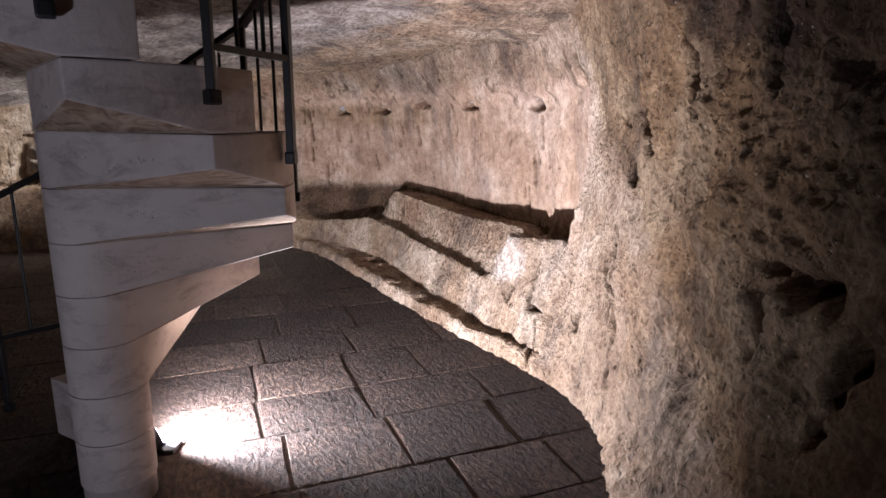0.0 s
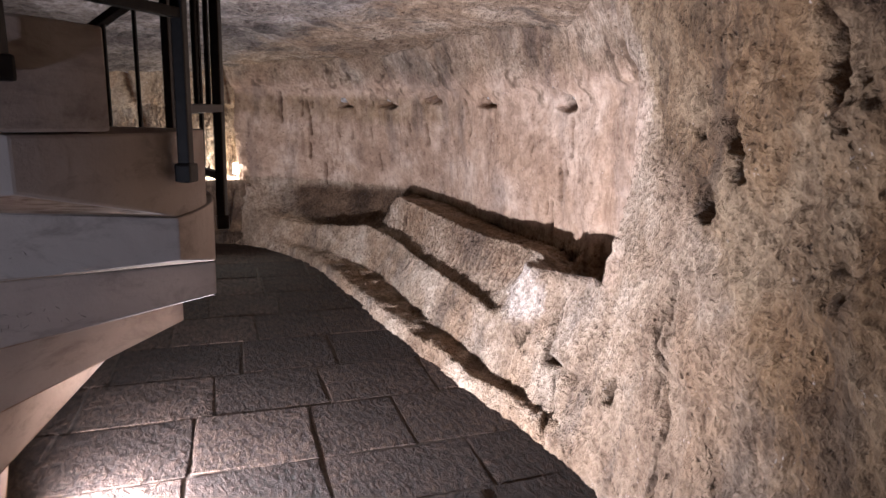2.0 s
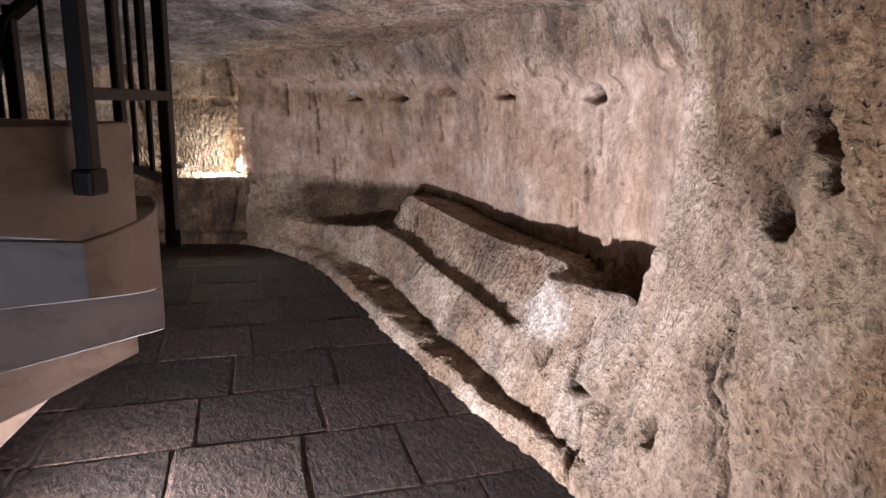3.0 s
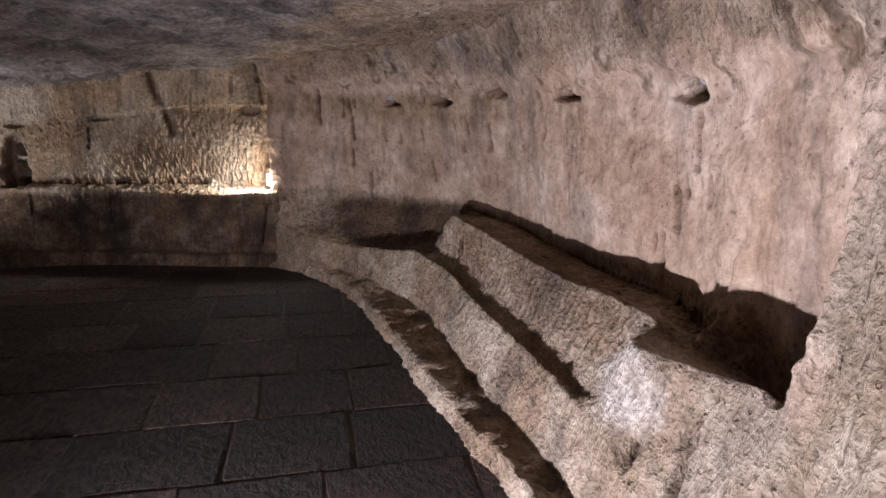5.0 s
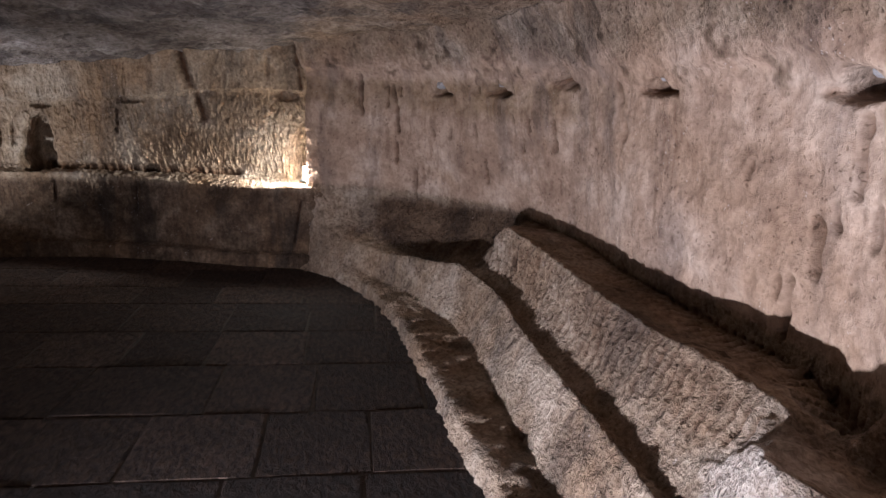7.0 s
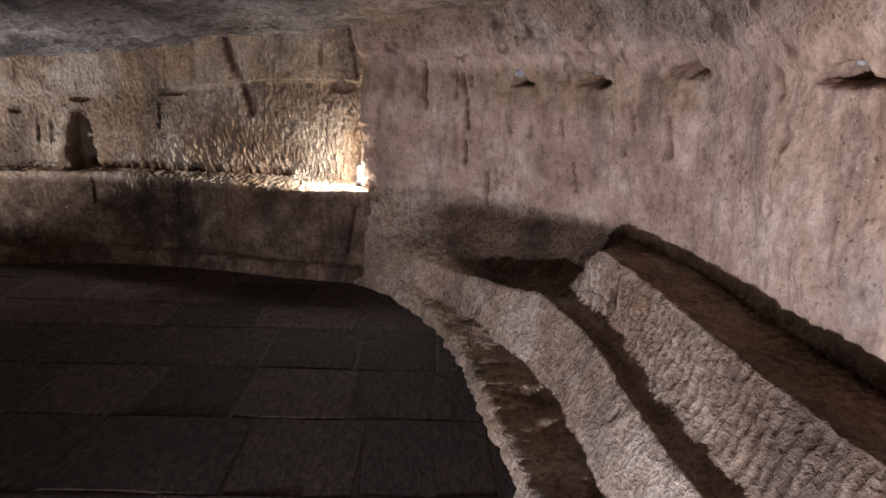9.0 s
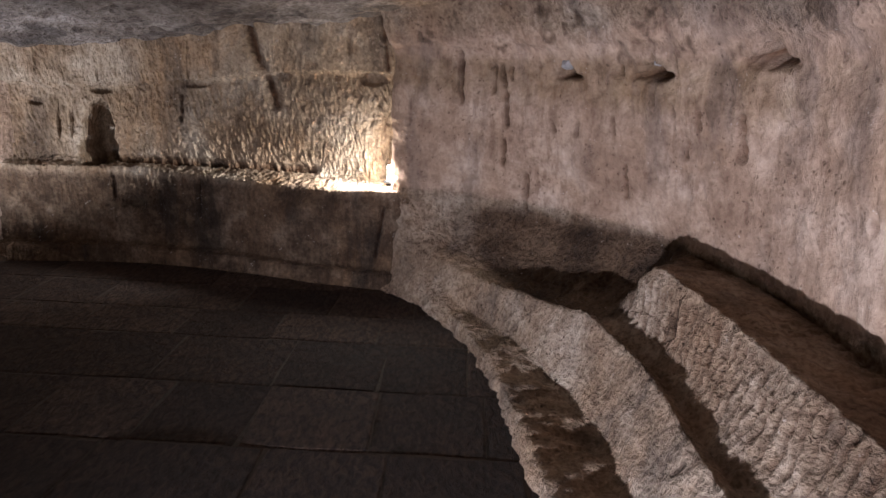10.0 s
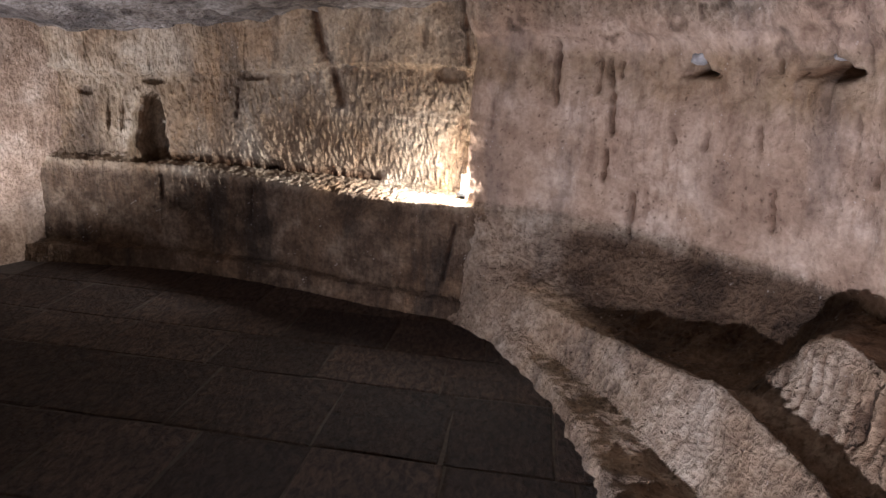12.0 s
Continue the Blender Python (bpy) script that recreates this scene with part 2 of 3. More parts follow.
def spline(values, n, dense=None, gaps=None):
    """n samples of a Catmull-Rom curve through rows of numbers, even in the rows' own spacing."""
    p = np.array(values, float)
    if gaps is None:
        gaps = np.r_[0, np.cumsum(np.linalg.norm(np.diff(p[:, :2], axis=0), axis=1) + 1e-6)]
    out = []
    for f in np.linspace(0, 1, n):
        s = gaps[-1] * (float(np.interp(f, dense[0], dense[1])) if dense else f)
        i = min(max(int(np.searchsorted(gaps, s, "right")) - 1, 0), len(p) - 2)
        h = gaps[i + 1] - gaps[i]
        u = (s - gaps[i]) / h
        m0 = (p[i + 1] - p[i - 1]) / (gaps[i + 1] - gaps[i - 1]) * h if i > 0 else p[i + 1] - p[i]
        m1 = (p[i + 2] - p[i]) / (gaps[i + 2] - gaps[i]) * h if i + 2 < len(p) else p[i + 1] - p[i]
        out.append((2 * u**3 - 3 * u**2 + 1) * p[i] + (u**3 - 2 * u**2 + u) * m0 + (-2 * u**3 + 3 * u**2) * p[i + 1] + (u**3 - u**2) * m1)
    return np.array(out)


def sheet(name, rows, material, rough, seed, dents=(), tool=0.0, rugged=None, chisel=None, kinds=None, lip=None, cracks=(), grit=None):
    """A rock face through a grid of points: rows[i][j]; pushed in and out by broken noise and by dents (place, radii, depth)."""
    g = np.array(rows, float)
    du, dv = np.gradient(g, axis=0), np.gradient(g, axis=1)
    nrm = np.cross(du, dv)
    nrm /= np.maximum(np.linalg.norm(nrm, axis=2, keepdims=True), 1e-9)
    ni, nj = g.shape[:2]
    out, grooves = [], []
    for i in range(ni):
        for j in range(nj):
            groove = 0.0
            p = Vector(g[i, j])
            q = p + Vector((seed, 0, 0))
            d = rough * (0.9 * noise.fractal(q * 2.1, 0.9, 2.1, 3) + 0.55 * noise.fractal(q * 8.0, 0.8, 2.1, 4))
            d += rough * 0.35 * (noise.noise(q * 21) ** 2) * (1 if noise.noise(q * 3) > -0.1 else 0.2)
            if rugged:
                d *= rugged(p)
            if grit:
                d += grit(p) * (noise.fractal(q * 19, 0.75, 2.1, 3) + 0.8 * (0.3 - abs(noise.noise(q * 33))))
            if chisel and chisel(p):
                along = (q.y * 0.86 - q.x * 0.5) * 21 - q.z * 2 + 0.5 * noise.noise(q * 5) + 0.15 * noise.noise(q * 17)
                w = math.sin(2 * math.pi * along) * (0.65 + 0.7 * noise.noise(q * 9))
                d += chisel(p) * w * 0.34
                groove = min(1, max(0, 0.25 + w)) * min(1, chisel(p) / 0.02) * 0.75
            if lip:
                d -= lip(p)
            if tool:
                w = noise.noise(Vector((q.x * 40 + q.z * 12, q.y * 40, q.z * 14 - q.x * 6)) + Vector(noise.noise_vector(q * 2.5)) * 0.8)
                d += tool * (1 if 0.7 < p.z < 1.36 else 0.45) * (0.5 - abs(w) * 2.2)
            for place, radii, depth in dents:
                e = p - Vector(place)
                if len(radii) == 1:
                    off = e.dot(Vector(nrm[i, j]))
                    if abs(off) > 0.2 or e.length > 0.4:
                        continue
                    e -= Vector(nrm[i, j]) * off
                    e += Vector(noise.noise_vector(p * 16)) * radii[0] * 0.35
                    radii = (radii[0] * 1.35, radii[0] * 1.35, radii[0] * 0.8)
                f = (e.x / radii[0]) ** 2 + (e.y / radii[1]) ** 2 + (e.z / radii[2]) ** 2
                if f < 4:
                    d += depth * math.exp(-f ** 3)
            for line, width, depth in cracks:
                if (p - line[0]).length > 0.9:
                    continue
                face = Vector(nrm[i, j])
                gap = 9.0
                for a, b in zip(line, line[1:]):
                    e = p - (a + (b - a) * min(1, max(0, (p - a).dot(b - a) / (b - a).length_squared)))
                    off = e.dot(face)
                    if abs(off) < 0.14:
                        gap = min(gap, (e - face * off).length)
                gap += 0.012 * noise.noise(p * 24)
                if gap < width * 2:
                    d += depth * math.exp(-(max(0, gap) / width) ** 2)
                    # crack insides are coloured dark in place of their shade
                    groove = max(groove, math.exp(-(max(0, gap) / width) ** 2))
            out.append(p + Vector(nrm[i, j]) * d)
            grooves.append(groove)
    faces = [(i * nj + j, (i + 1) * nj + j, (i + 1) * nj + j + 1, i * nj + j + 1) for i in range(ni - 1) for j in range(nj - 1)]
    me = bpy.data.meshes.new(name)
    me.from_pydata([tuple(v) for v in out], [], faces)
    me.materials.append(material)
    if kinds:
        me.attributes.new("kind", "FLOAT_COLOR", "POINT").data.foreach_set("color", np.array([kinds(v) for v in out], np.float32).ravel())
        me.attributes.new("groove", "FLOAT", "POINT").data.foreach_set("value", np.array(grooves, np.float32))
    me.shade_smooth()
    return new(name, me)


def profile_fill(points, step):
    """Points along a section, evenly set between its corners."""
    out = [points[0]]
    counts = step if isinstance(step, (list, tuple)) else [step] * (len(points) - 1)
    for a, b, n in zip(points, points[1:], counts):
        for k in range(1, n + 1):
            out.append(tuple(a[c] + (b[c] - a[c]) * k / n for c in range(3)))
    return out


# ---- the right-hand rock wall with its benches ----
# Each section runs from the floor's edge up to the ceiling: foot, plinth, bench, trough, block foot, block top, back of ledge, wall low, wall high, spring of the ceiling.
east = []
# from beside the start, past the basin, the block and the bench, up to the jamb
east.append([(0.62, -2.6, -0.03), (0.64, -2.6, 0.05), (0.68, -2.6, 0.15), (0.72, -2.6, 0.3), (0.76, -2.6, 0.45), (0.79, -2.6, 0.6), (0.82, -2.6, 0.8), (0.86, -2.6, 1.1), (0.88, -2.6, 1.6), (0.7, -2.6, 2.1)])
east.append([(0.64, 0.8, -0.03), (0.67, 0.8, 0.05), (0.7, 0.8, 0.15), (0.74, 0.8, 0.3), (0.78, 0.8, 0.45), (0.81, 0.8, 0.6), (0.84, 0.8, 0.8), (0.88, 0.8, 1.1), (0.9, 0.8, 1.6), (0.78, 0.8, 2.12)])
east.append([(0.66, 2.15, -0.03), (0.68, 2.15, 0.05), (0.71, 2.15, 0.15), (0.74, 2.15, 0.3), (0.77, 2.15, 0.45), (0.8, 2.15, 0.6), (0.82, 2.15, 0.8), (0.85, 2.15, 1.1), (0.86, 2.15, 1.6), (0.76, 2.2, 2.1)])
east.append([(0.72, 2.72, -0.03), (0.73, 2.73, 0.05), (0.74, 2.74, 0.15), (0.75, 2.75, 0.3), (0.77, 2.76, 0.45), (0.79, 2.77, 0.6), (0.81, 2.78, 0.8), (0.84, 2.8, 1.1), (0.83, 2.82, 1.6), (0.72, 2.86, 2.06)])
east.append([(0.6, 3.18, -0.03), (0.61, 3.19, 0.06), (0.63, 3.21, 0.15), (0.67, 3.23, 0.3), (0.7, 3.25, 0.42), (0.73, 3.26, 0.55), (0.76, 3.27, 0.75), (0.81, 3.28, 1.1), (0.82, 3.3, 1.6), (0.7, 3.34, 2.03)])
east.append([(0.472, 3.396, -0.03), (0.49, 3.414, 0.072), (0.548, 3.431, 0.082), (0.59, 3.446, 0.3), (0.636, 3.458, 0.452), (0.698, 3.398, 0.654), (0.76, 3.408, 0.894), (0.802, 3.426, 1.14), (0.804, 3.478, 1.6), (0.668, 3.604, 2.006)])
east.append([(0.44, 3.45, -0.03), (0.46, 3.47, 0.075), (0.528, 3.486, 0.065), (0.57, 3.5, 0.3), (0.62, 3.51, 0.46), (0.69, 3.45, 0.68), (0.76, 3.46, 0.93), (0.8, 3.48, 1.15), (0.8, 3.54, 1.6), (0.66, 3.67, 2)])
east.append([(0.41, 3.5, -0.03), (0.43, 3.52, 0.075), (0.501, 3.549, 0.065), (0.55, 3.57, 0.3), (0.6, 3.59, 0.45), (0.72, 3.545, 0.72), (0.96, 3.68, 0.53), (0.97, 3.64, 1.1), (0.9, 3.66, 1.6), (0.66, 3.8, 2)])
east.append([(0.28, 3.7, -0.03), (0.31, 3.72, 0.075), (0.401, 3.759, 0.065), (0.45, 3.78, 0.3), (0.5, 3.8, 0.44), (0.575, 3.73, 0.705), (0.95, 3.93, 0.5), (0.93, 3.93, 1.1), (0.87, 3.93, 1.6), (0.65, 3.98, 1.98)])
east.append([(0.12, 3.9, -0.03), (0.15, 3.92, 0.075), (0.267, 3.975, 0.065), (0.33, 4.01, 0.32), (0.365, 4.03, 0.45), (0.43, 3.99, 0.665), (0.85, 4.2, 0.52), (0.84, 4.22, 1.1), (0.79, 4.22, 1.5), (0.63, 4.28, 1.96)])
east.append([(0.079, 3.967, -0.03), (0.109, 3.988, 0.078), (0.229, 4.051, 0.071), (0.298, 4.096, 0.334), (0.4, 4.04, 0.46), (0.47, 4.08, 0.662), (0.6, 4.19, 0.61), (0.79, 4.32, 0.6), (0.77, 4.33, 1.5), (0.599, 4.388, 1.956)])
east.append([(0.03, 4.05, -0.03), (0.06, 4.07, 0.082), (0.183, 4.144, 0.078), (0.26, 4.2, 0.35), (0.31, 4.24, 0.34), (0.36, 4.27, 0.44), (0.55, 4.28, 0.665), (0.78, 4.46, 0.57), (0.72, 4.46, 1.5), (0.56, 4.52, 1.95)])
east.append([(-0.04, 4.17, -0.03), (-0.01, 4.19, 0.082), (0.113, 4.283, 0.078), (0.19, 4.36, 0.36), (0.24, 4.39, 0.34), (0.29, 4.42, 0.41), (0.46, 4.44, 0.665), (0.73, 4.66, 0.6), (0.65, 4.62, 1.5), (0.46, 4.66, 1.95)])
east.append([(-0.27, 4.51, -0.03), (-0.24, 4.53, 0.082), (-0.085, 4.636, 0.078), (0.02, 4.72, 0.37), (0.07, 4.76, 0.34), (0.12, 4.8, 0.4), (0.23, 4.86, 0.65), (0.54, 5.02, 0.6), (0.47, 4.97, 1.5), (0.28, 4.97, 1.95)])
east.append([(-0.58, 5.05, -0.03), (-0.55, 5.07, 0.082), (-0.352, 5.218, 0.078), (-0.24, 5.26, 0.37), (-0.19, 5.3, 0.34), (-0.14, 5.34, 0.4), (-0.03, 5.36, 0.65), (0.2, 5.62, 0.62), (0.12, 5.56, 1.5), (-0.06, 5.5, 1.94)])
east.append([(-0.92, 5.65, -0.03), (-0.89, 5.67, 0.082), (-0.623, 5.785, 0.078), (-0.49, 5.82, 0.4), (-0.43, 5.87, 0.34), (-0.38, 5.9, 0.41), (-0.29, 5.88, 0.66), (-0.06, 6.18, 0.64), (-0.18, 6.09, 1.5), (-0.36, 6, 1.92)])
east.append([(-1.2, 6.1, -0.03), (-1.17, 6.12, 0.082), (-0.906, 6.144, 0.078), (-0.78, 6.2, 0.42), (-0.71, 6.27, 0.35), (-0.64, 6.32, 0.42), (-0.52, 6.24, 0.67), (-0.37, 6.55, 0.66), (-0.54, 6.47, 1.5), (-0.7, 6.36, 1.9)])
east.append([(-1.26, 6.19, -0.03), (-1.23, 6.2, 0.075), (-0.993, 6.221, 0.105), (-0.87, 6.26, 0.395), (-0.78, 6.36, 0.33), (-0.68, 6.45, 0.35), (-0.57, 6.56, 0.47), (-0.47, 6.66, 0.66), (-0.62, 6.54, 1.5), (-0.78, 6.42, 1.9)])
east.append([(-1.48, 6.46, -0.03), (-1.45, 6.48, 0.075), (-1.25, 6.479, 0.105), (-1.16, 6.49, 0.34), (-1.05, 6.59, 0.3), (-0.95, 6.68, 0.31), (-0.86, 6.79, 0.45), (-0.77, 6.9, 0.64), (-0.88, 6.76, 1.5), (-1.02, 6.62, 1.88)])
east.append([(-1.75, 6.71, -0.03), (-1.72, 6.74, 0.075), (-1.64, 6.779, 0.105), (-1.58, 6.8, 0.29), (-1.5, 6.88, 0.3), (-1.43, 6.95, 0.32), (-1.36, 7.05, 0.45), (-1.3, 7.14, 0.6), (-1.36, 7.05, 1.5), (-1.46, 6.9, 1.86)])
east.append([(-2.02, 6.89, -0.03), (-2, 6.92, 0.075), (-1.96, 6.95, 0.18), (-1.92, 6.99, 0.3), (-1.88, 7.03, 0.34), (-1.84, 7.08, 0.36), (-1.81, 7.14, 0.44), (-1.8, 7.19, 0.56), (-1.84, 7.18, 1.5), (-1.9, 7.06, 1.83)])
east.append([(-2.32, 7, -0.03), (-2.25, 7.05, 0.075), (-2.24, 7.07, 0.2), (-2.23, 7.09, 0.34), (-2.22, 7.11, 0.42), (-2.27, 7.12, 0.5), (-2.28, 7.14, 0.6), (-2.3, 7.18, 0.7), (-2.33, 7.22, 1.5), (-2.38, 7.16, 1.8)])
east.append([(-2.27, 7.25, -0.03), (-2.27, 7.26, 0.075), (-2.26, 7.27, 0.2), (-2.25, 7.28, 0.34), (-2.25, 7.29, 0.42), (-2.27, 7.4, 0.5), (-2.28, 7.45, 0.6), (-2.29, 7.5, 0.7), (-2.32, 7.55, 1.5), (-2.38, 7.55, 1.8)])
PUTLOGS = [((.735, 4.60, 1.52), .045), ((.23, 5.43, 1.515), .034), ((-.227, 6.136, 1.535), .036), ((-.65, 6.622, 1.486), .034), ((-1.133, 6.94, 1.465), .03)]
DENTS_RIGHT = [(place, (size * 1.35,), size * 6.5) for place, size in PUTLOGS]
DENTS_RIGHT += [
    ((.85, 2.80, 1.20), (.4, .080, .062), .45), ((.70, 3.147, .385), (.3, .055, .048), .26), ((.433, 3.863, .328), (.2, .036, .05), .12),
    ((.84, 1.62, 1.13), (.1, .05, .05), .04), ((.84, 1.42, 1.27), (.1, .09, .035), .04), ((.88, 1.38, 1.56), (.1, .10, .06), .05),
    ((.85, 1.48, .90), (.1, .06, .04), .03), ((.82, 2.0, .62), (.1, .05, .08), .03), ((.86, 1.95, 1.75), (.1, .05, .05), .04),
]


def wall_rows(sections, samples, fill, dense=None):
    steps = np.linalg.norm(np.diff(np.array(sections, float)[:, :, :2], axis=0), axis=2).mean(axis=1)
    gaps = np.r_[0, np.cumsum(steps + 1e-6)]
    columns = [spline([sec[j] for sec in sections], samples, dense, gaps) for j in range(10)]
    rows = []
    for i in range(samples):
        line = [tuple(c[i]) for c in columns]
        line.append((line[-1][0], line[-1][1], line[-1][2] + 0.35))
        rows.append(profile_fill(line, fill))
    return rows


def ease(low, high, v):
    f = min(1, max(0, (v - low) / (high - low)))
    return f * f * (3 - 2 * f)


def rock_kind(c):
    """How far the rock is smoothed pinkish rock, brown rock, soot with painted-in shade, and paler rock."""
    wave = noise.noise(c * 2.5)
    beyond = ease(3.25, 3.75, c.y + 0.12 * wave)
    pink = beyond * ease(0.64, 0.76, c.z) * (1 - 0.75 * ease(1.52, 1.74, c.z + 0.10 * wave))
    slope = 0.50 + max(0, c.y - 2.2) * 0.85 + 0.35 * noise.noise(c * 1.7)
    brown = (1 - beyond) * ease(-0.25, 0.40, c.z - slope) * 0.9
    red = beyond * 0.42 * ease(5.0, 6.4, c.y) * ease(1.15, 1.4, c.z) * (1 - ease(1.50, 1.58, c.z))
    # dark brown rock behind the bench, deepened to paint in the shade there
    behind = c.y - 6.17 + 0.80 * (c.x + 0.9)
    soot_and_shade = ease(6.20, 6.42, c.y) * ease(0.05, 0.42, behind + 0.05 * wave) * (1 - ease(0.50, 0.78, c.z + 0.04 * wave)) * (1 - 0.6 * ease(1.2, 2.0, -c.x))
    # also darker high on the wall beside the start
    soot_and_shade = max(soot_and_shade, 0.85 * (1 - beyond) * ease(-0.1, 0.35, c.z - 1.15 - (c.y - 1.3) * 0.55 + 0.25 * wave))
    streak = noise.noise(Vector((c.x * 7 + c.z * 1.5, c.y * 7 - c.z * 1.5, c.z * 1.3 + 4.0))) + 0.35 * noise.noise(c * 23)
    soot_and_shade = max(soot_and_shade, beyond * 0.45 * ease(0.10, 0.50, streak) * ease(1.42, 1.56, c.z) * (1 - 0.5 * ease(1.75, 1.95, c.z)))
    # paler rock round the block's near corner
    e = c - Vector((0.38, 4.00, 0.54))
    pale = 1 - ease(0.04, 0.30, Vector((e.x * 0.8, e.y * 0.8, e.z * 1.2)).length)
    return pink, max(brown, red), soot_and_shade, pale


CRACKS = []


def crack(width, depth, *points):
    CRACKS.append(([Vector(p) for p in points], width, depth * (1.7 if 2.5 < points[0][1] < 4 else 1)))


crack(0.014, 0.095, (.574, 3.723, .519), (.553, 3.677, .394), (.513, 3.654, .302), (.573, 3.486, .313), (.617, 3.378, .314))
crack(0.014, 0.095, (.544, 3.527, .278), (.522, 3.454, .136), (.502, 3.349, .032))
crack(0.017, 0.114, (.819, 2.88, .91), (.81, 2.90, .82), (.792, 2.93, .726), (.78, 2.845, .642), (.776, 2.796, .557))
crack(0.020, 0.114, (.828, 2.915, 1.564), (.836, 2.888, 1.514), (.839, 2.887, 1.415))
crack(0.023, 0.114, (.841, 2.677, 1.45), (.837, 2.597, 1.366), (.833, 2.582, 1.309))
crack(0.016, 0.076, (.66, 4.675, 1.107), (.677, 4.668, .938))
crack(0.013, 0.067, (-1.55, 7.114, 1.424), (-1.519, 7.119, 1.158))
crack(0.014, 0.057, (-1.85, 7.166, 1.557), (-1.834, 7.17, 1.267))
crack(0.017, 0.057, (-.284, 6.268, 1.306), (-.254, 6.285, 1.166))
crack(0.014, 0.04, (.848, 2.277, 1.70), (.839, 2.183, 1.496), (.833, 2.139, 1.441))
crack(0.026, 0.095, (.808, 1.582, .994), (.819, 1.582, .874), (.80, 1.60, .70))
crack(0.029, 0.095, (.832, 1.616, 1.059), (.846, 1.483, 1.052), (.852, 1.365, 1.072))
crack(0.029, 0.095, (.856, 1.709, 1.72), (.872, 1.734, 1.525))
crack(0.014, 0.057, (.823, 2.911, .93), (.781, 2.779, .64), (.78, 2.70, .46), (.75, 2.66, .25))
crack(0.023, 0.095, (.862, 1.25, 1.0), (.85, 1.32, .75))
for place, size in PUTLOGS:
    x, y, z = place
    crack(0.013, 0.10, (x + .07, y - .09, z - .02), (x, y, z - .025), (x - .08, y + .10, z - .02))
# short upright tool slots in the smoothed wall
slots = random.Random(17)
for n in range(26):
    k = slots.randint(11, len(east) - 4)
    f, z = slots.random(), slots.uniform(0.85, 1.55)
    a, b = Vector(east[k][8]), Vector(east[k + 1][8])
    a = a.lerp(b, f) + (Vector(east[k][7]).lerp(Vector(east[k + 1][7]), f) - a.lerp(b, f)) * (1.5 - z) / 0.9
    long = slots.uniform(0.03, 0.10) if n % 4 else slots.uniform(0.12, 0.22)
    crack(slots.uniform(0.009, 0.014), slots.uniform(0.05, 0.08), (a.x, a.y, z), (a.x + slots.uniform(-.01, .01), a.y, z - long))
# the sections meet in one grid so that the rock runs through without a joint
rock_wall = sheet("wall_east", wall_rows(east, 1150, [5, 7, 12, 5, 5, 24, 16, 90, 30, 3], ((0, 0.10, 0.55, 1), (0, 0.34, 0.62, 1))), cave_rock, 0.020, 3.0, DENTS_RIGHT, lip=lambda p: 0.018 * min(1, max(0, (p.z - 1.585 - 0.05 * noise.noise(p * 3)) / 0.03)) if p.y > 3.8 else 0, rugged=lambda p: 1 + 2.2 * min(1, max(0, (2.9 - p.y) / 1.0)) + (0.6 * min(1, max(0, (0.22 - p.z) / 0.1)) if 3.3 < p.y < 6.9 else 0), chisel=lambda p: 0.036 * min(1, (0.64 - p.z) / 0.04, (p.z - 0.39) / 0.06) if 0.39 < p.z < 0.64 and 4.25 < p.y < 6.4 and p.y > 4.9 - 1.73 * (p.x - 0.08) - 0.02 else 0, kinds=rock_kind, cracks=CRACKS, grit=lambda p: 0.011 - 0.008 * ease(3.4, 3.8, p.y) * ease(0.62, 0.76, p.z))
tagged(rock_wall, "rough tan rock-cut wall with carved benches and a ledge", "rock wall", kind="structure")

# ---- stones wedged in the wall sockets ----
def wedge_stone(place, size, seed):
    bm = bmesh.new()
    bmesh.ops.create_icosphere(bm, subdivisions=3, radius=1.0)
    for v in bm.verts:
        n = v.co.normalized()
        r = 1 + 0.35 * noise.noise(n * 1.6 + Vector((seed, 0, 0))) + 0.10 * noise.noise(n * 6 + Vector((0, seed, 0)))
        v.co = Vector((n.x * 1.0, n.y * 0.9, n.z * 0.75)) * size * r
    ob = mesh_object("wedge_stone", bm, pale_stone, smooth=True)
    ob.location = place
    tagged(ob, "pale grey stone wedged in a wall socket", "stone", "stones in the wall sockets")
    return ob


for n, (x, y, z, size) in enumerate([(.755, 4.555, 1.55, .036), (.255, 5.40, 1.54, .026), (-1.12, 6.93, 1.485, .026), (-.635, 6.60, 1.51, .020)]):
    found, spot_on, facing, index = rock_wall.closest_point_on_mesh((x, y, z))
    wedge_stone(spot_on + Vector((-.83, -.56, 0.4)) * size * 0.5, size * 1.35, 3.1 * n)


# ---- the far wall: low front, shelf, tooled face above ----
north = []
north.append([(-2.05, 7.08, -0.03), (-2.05, 7.1, 0.1), (-2.05, 7.16, 0.12), (-2.05, 7.18, 0.55), (-2.05, 7.2, 0.67), (-2.05, 7.55, 0.68), (-2.05, 7.58, 0.72), (-2.05, 7.6, 1.38), (-2.05, 7.52, 1.42), (-2.05, 7.49, 1.86)])
north.append([(-2.35, 6.98, -0.03), (-2.35, 7, 0.1), (-2.36, 7.05, 0.12), (-2.36, 7.04, 0.52), (-2.36, 7.07, 0.655), (-2.36, 7.4, 0.68), (-2.36, 7.43, 0.72), (-2.36, 7.45, 1.38), (-2.36, 7.37, 1.42), (-2.36, 7.33, 1.84)])
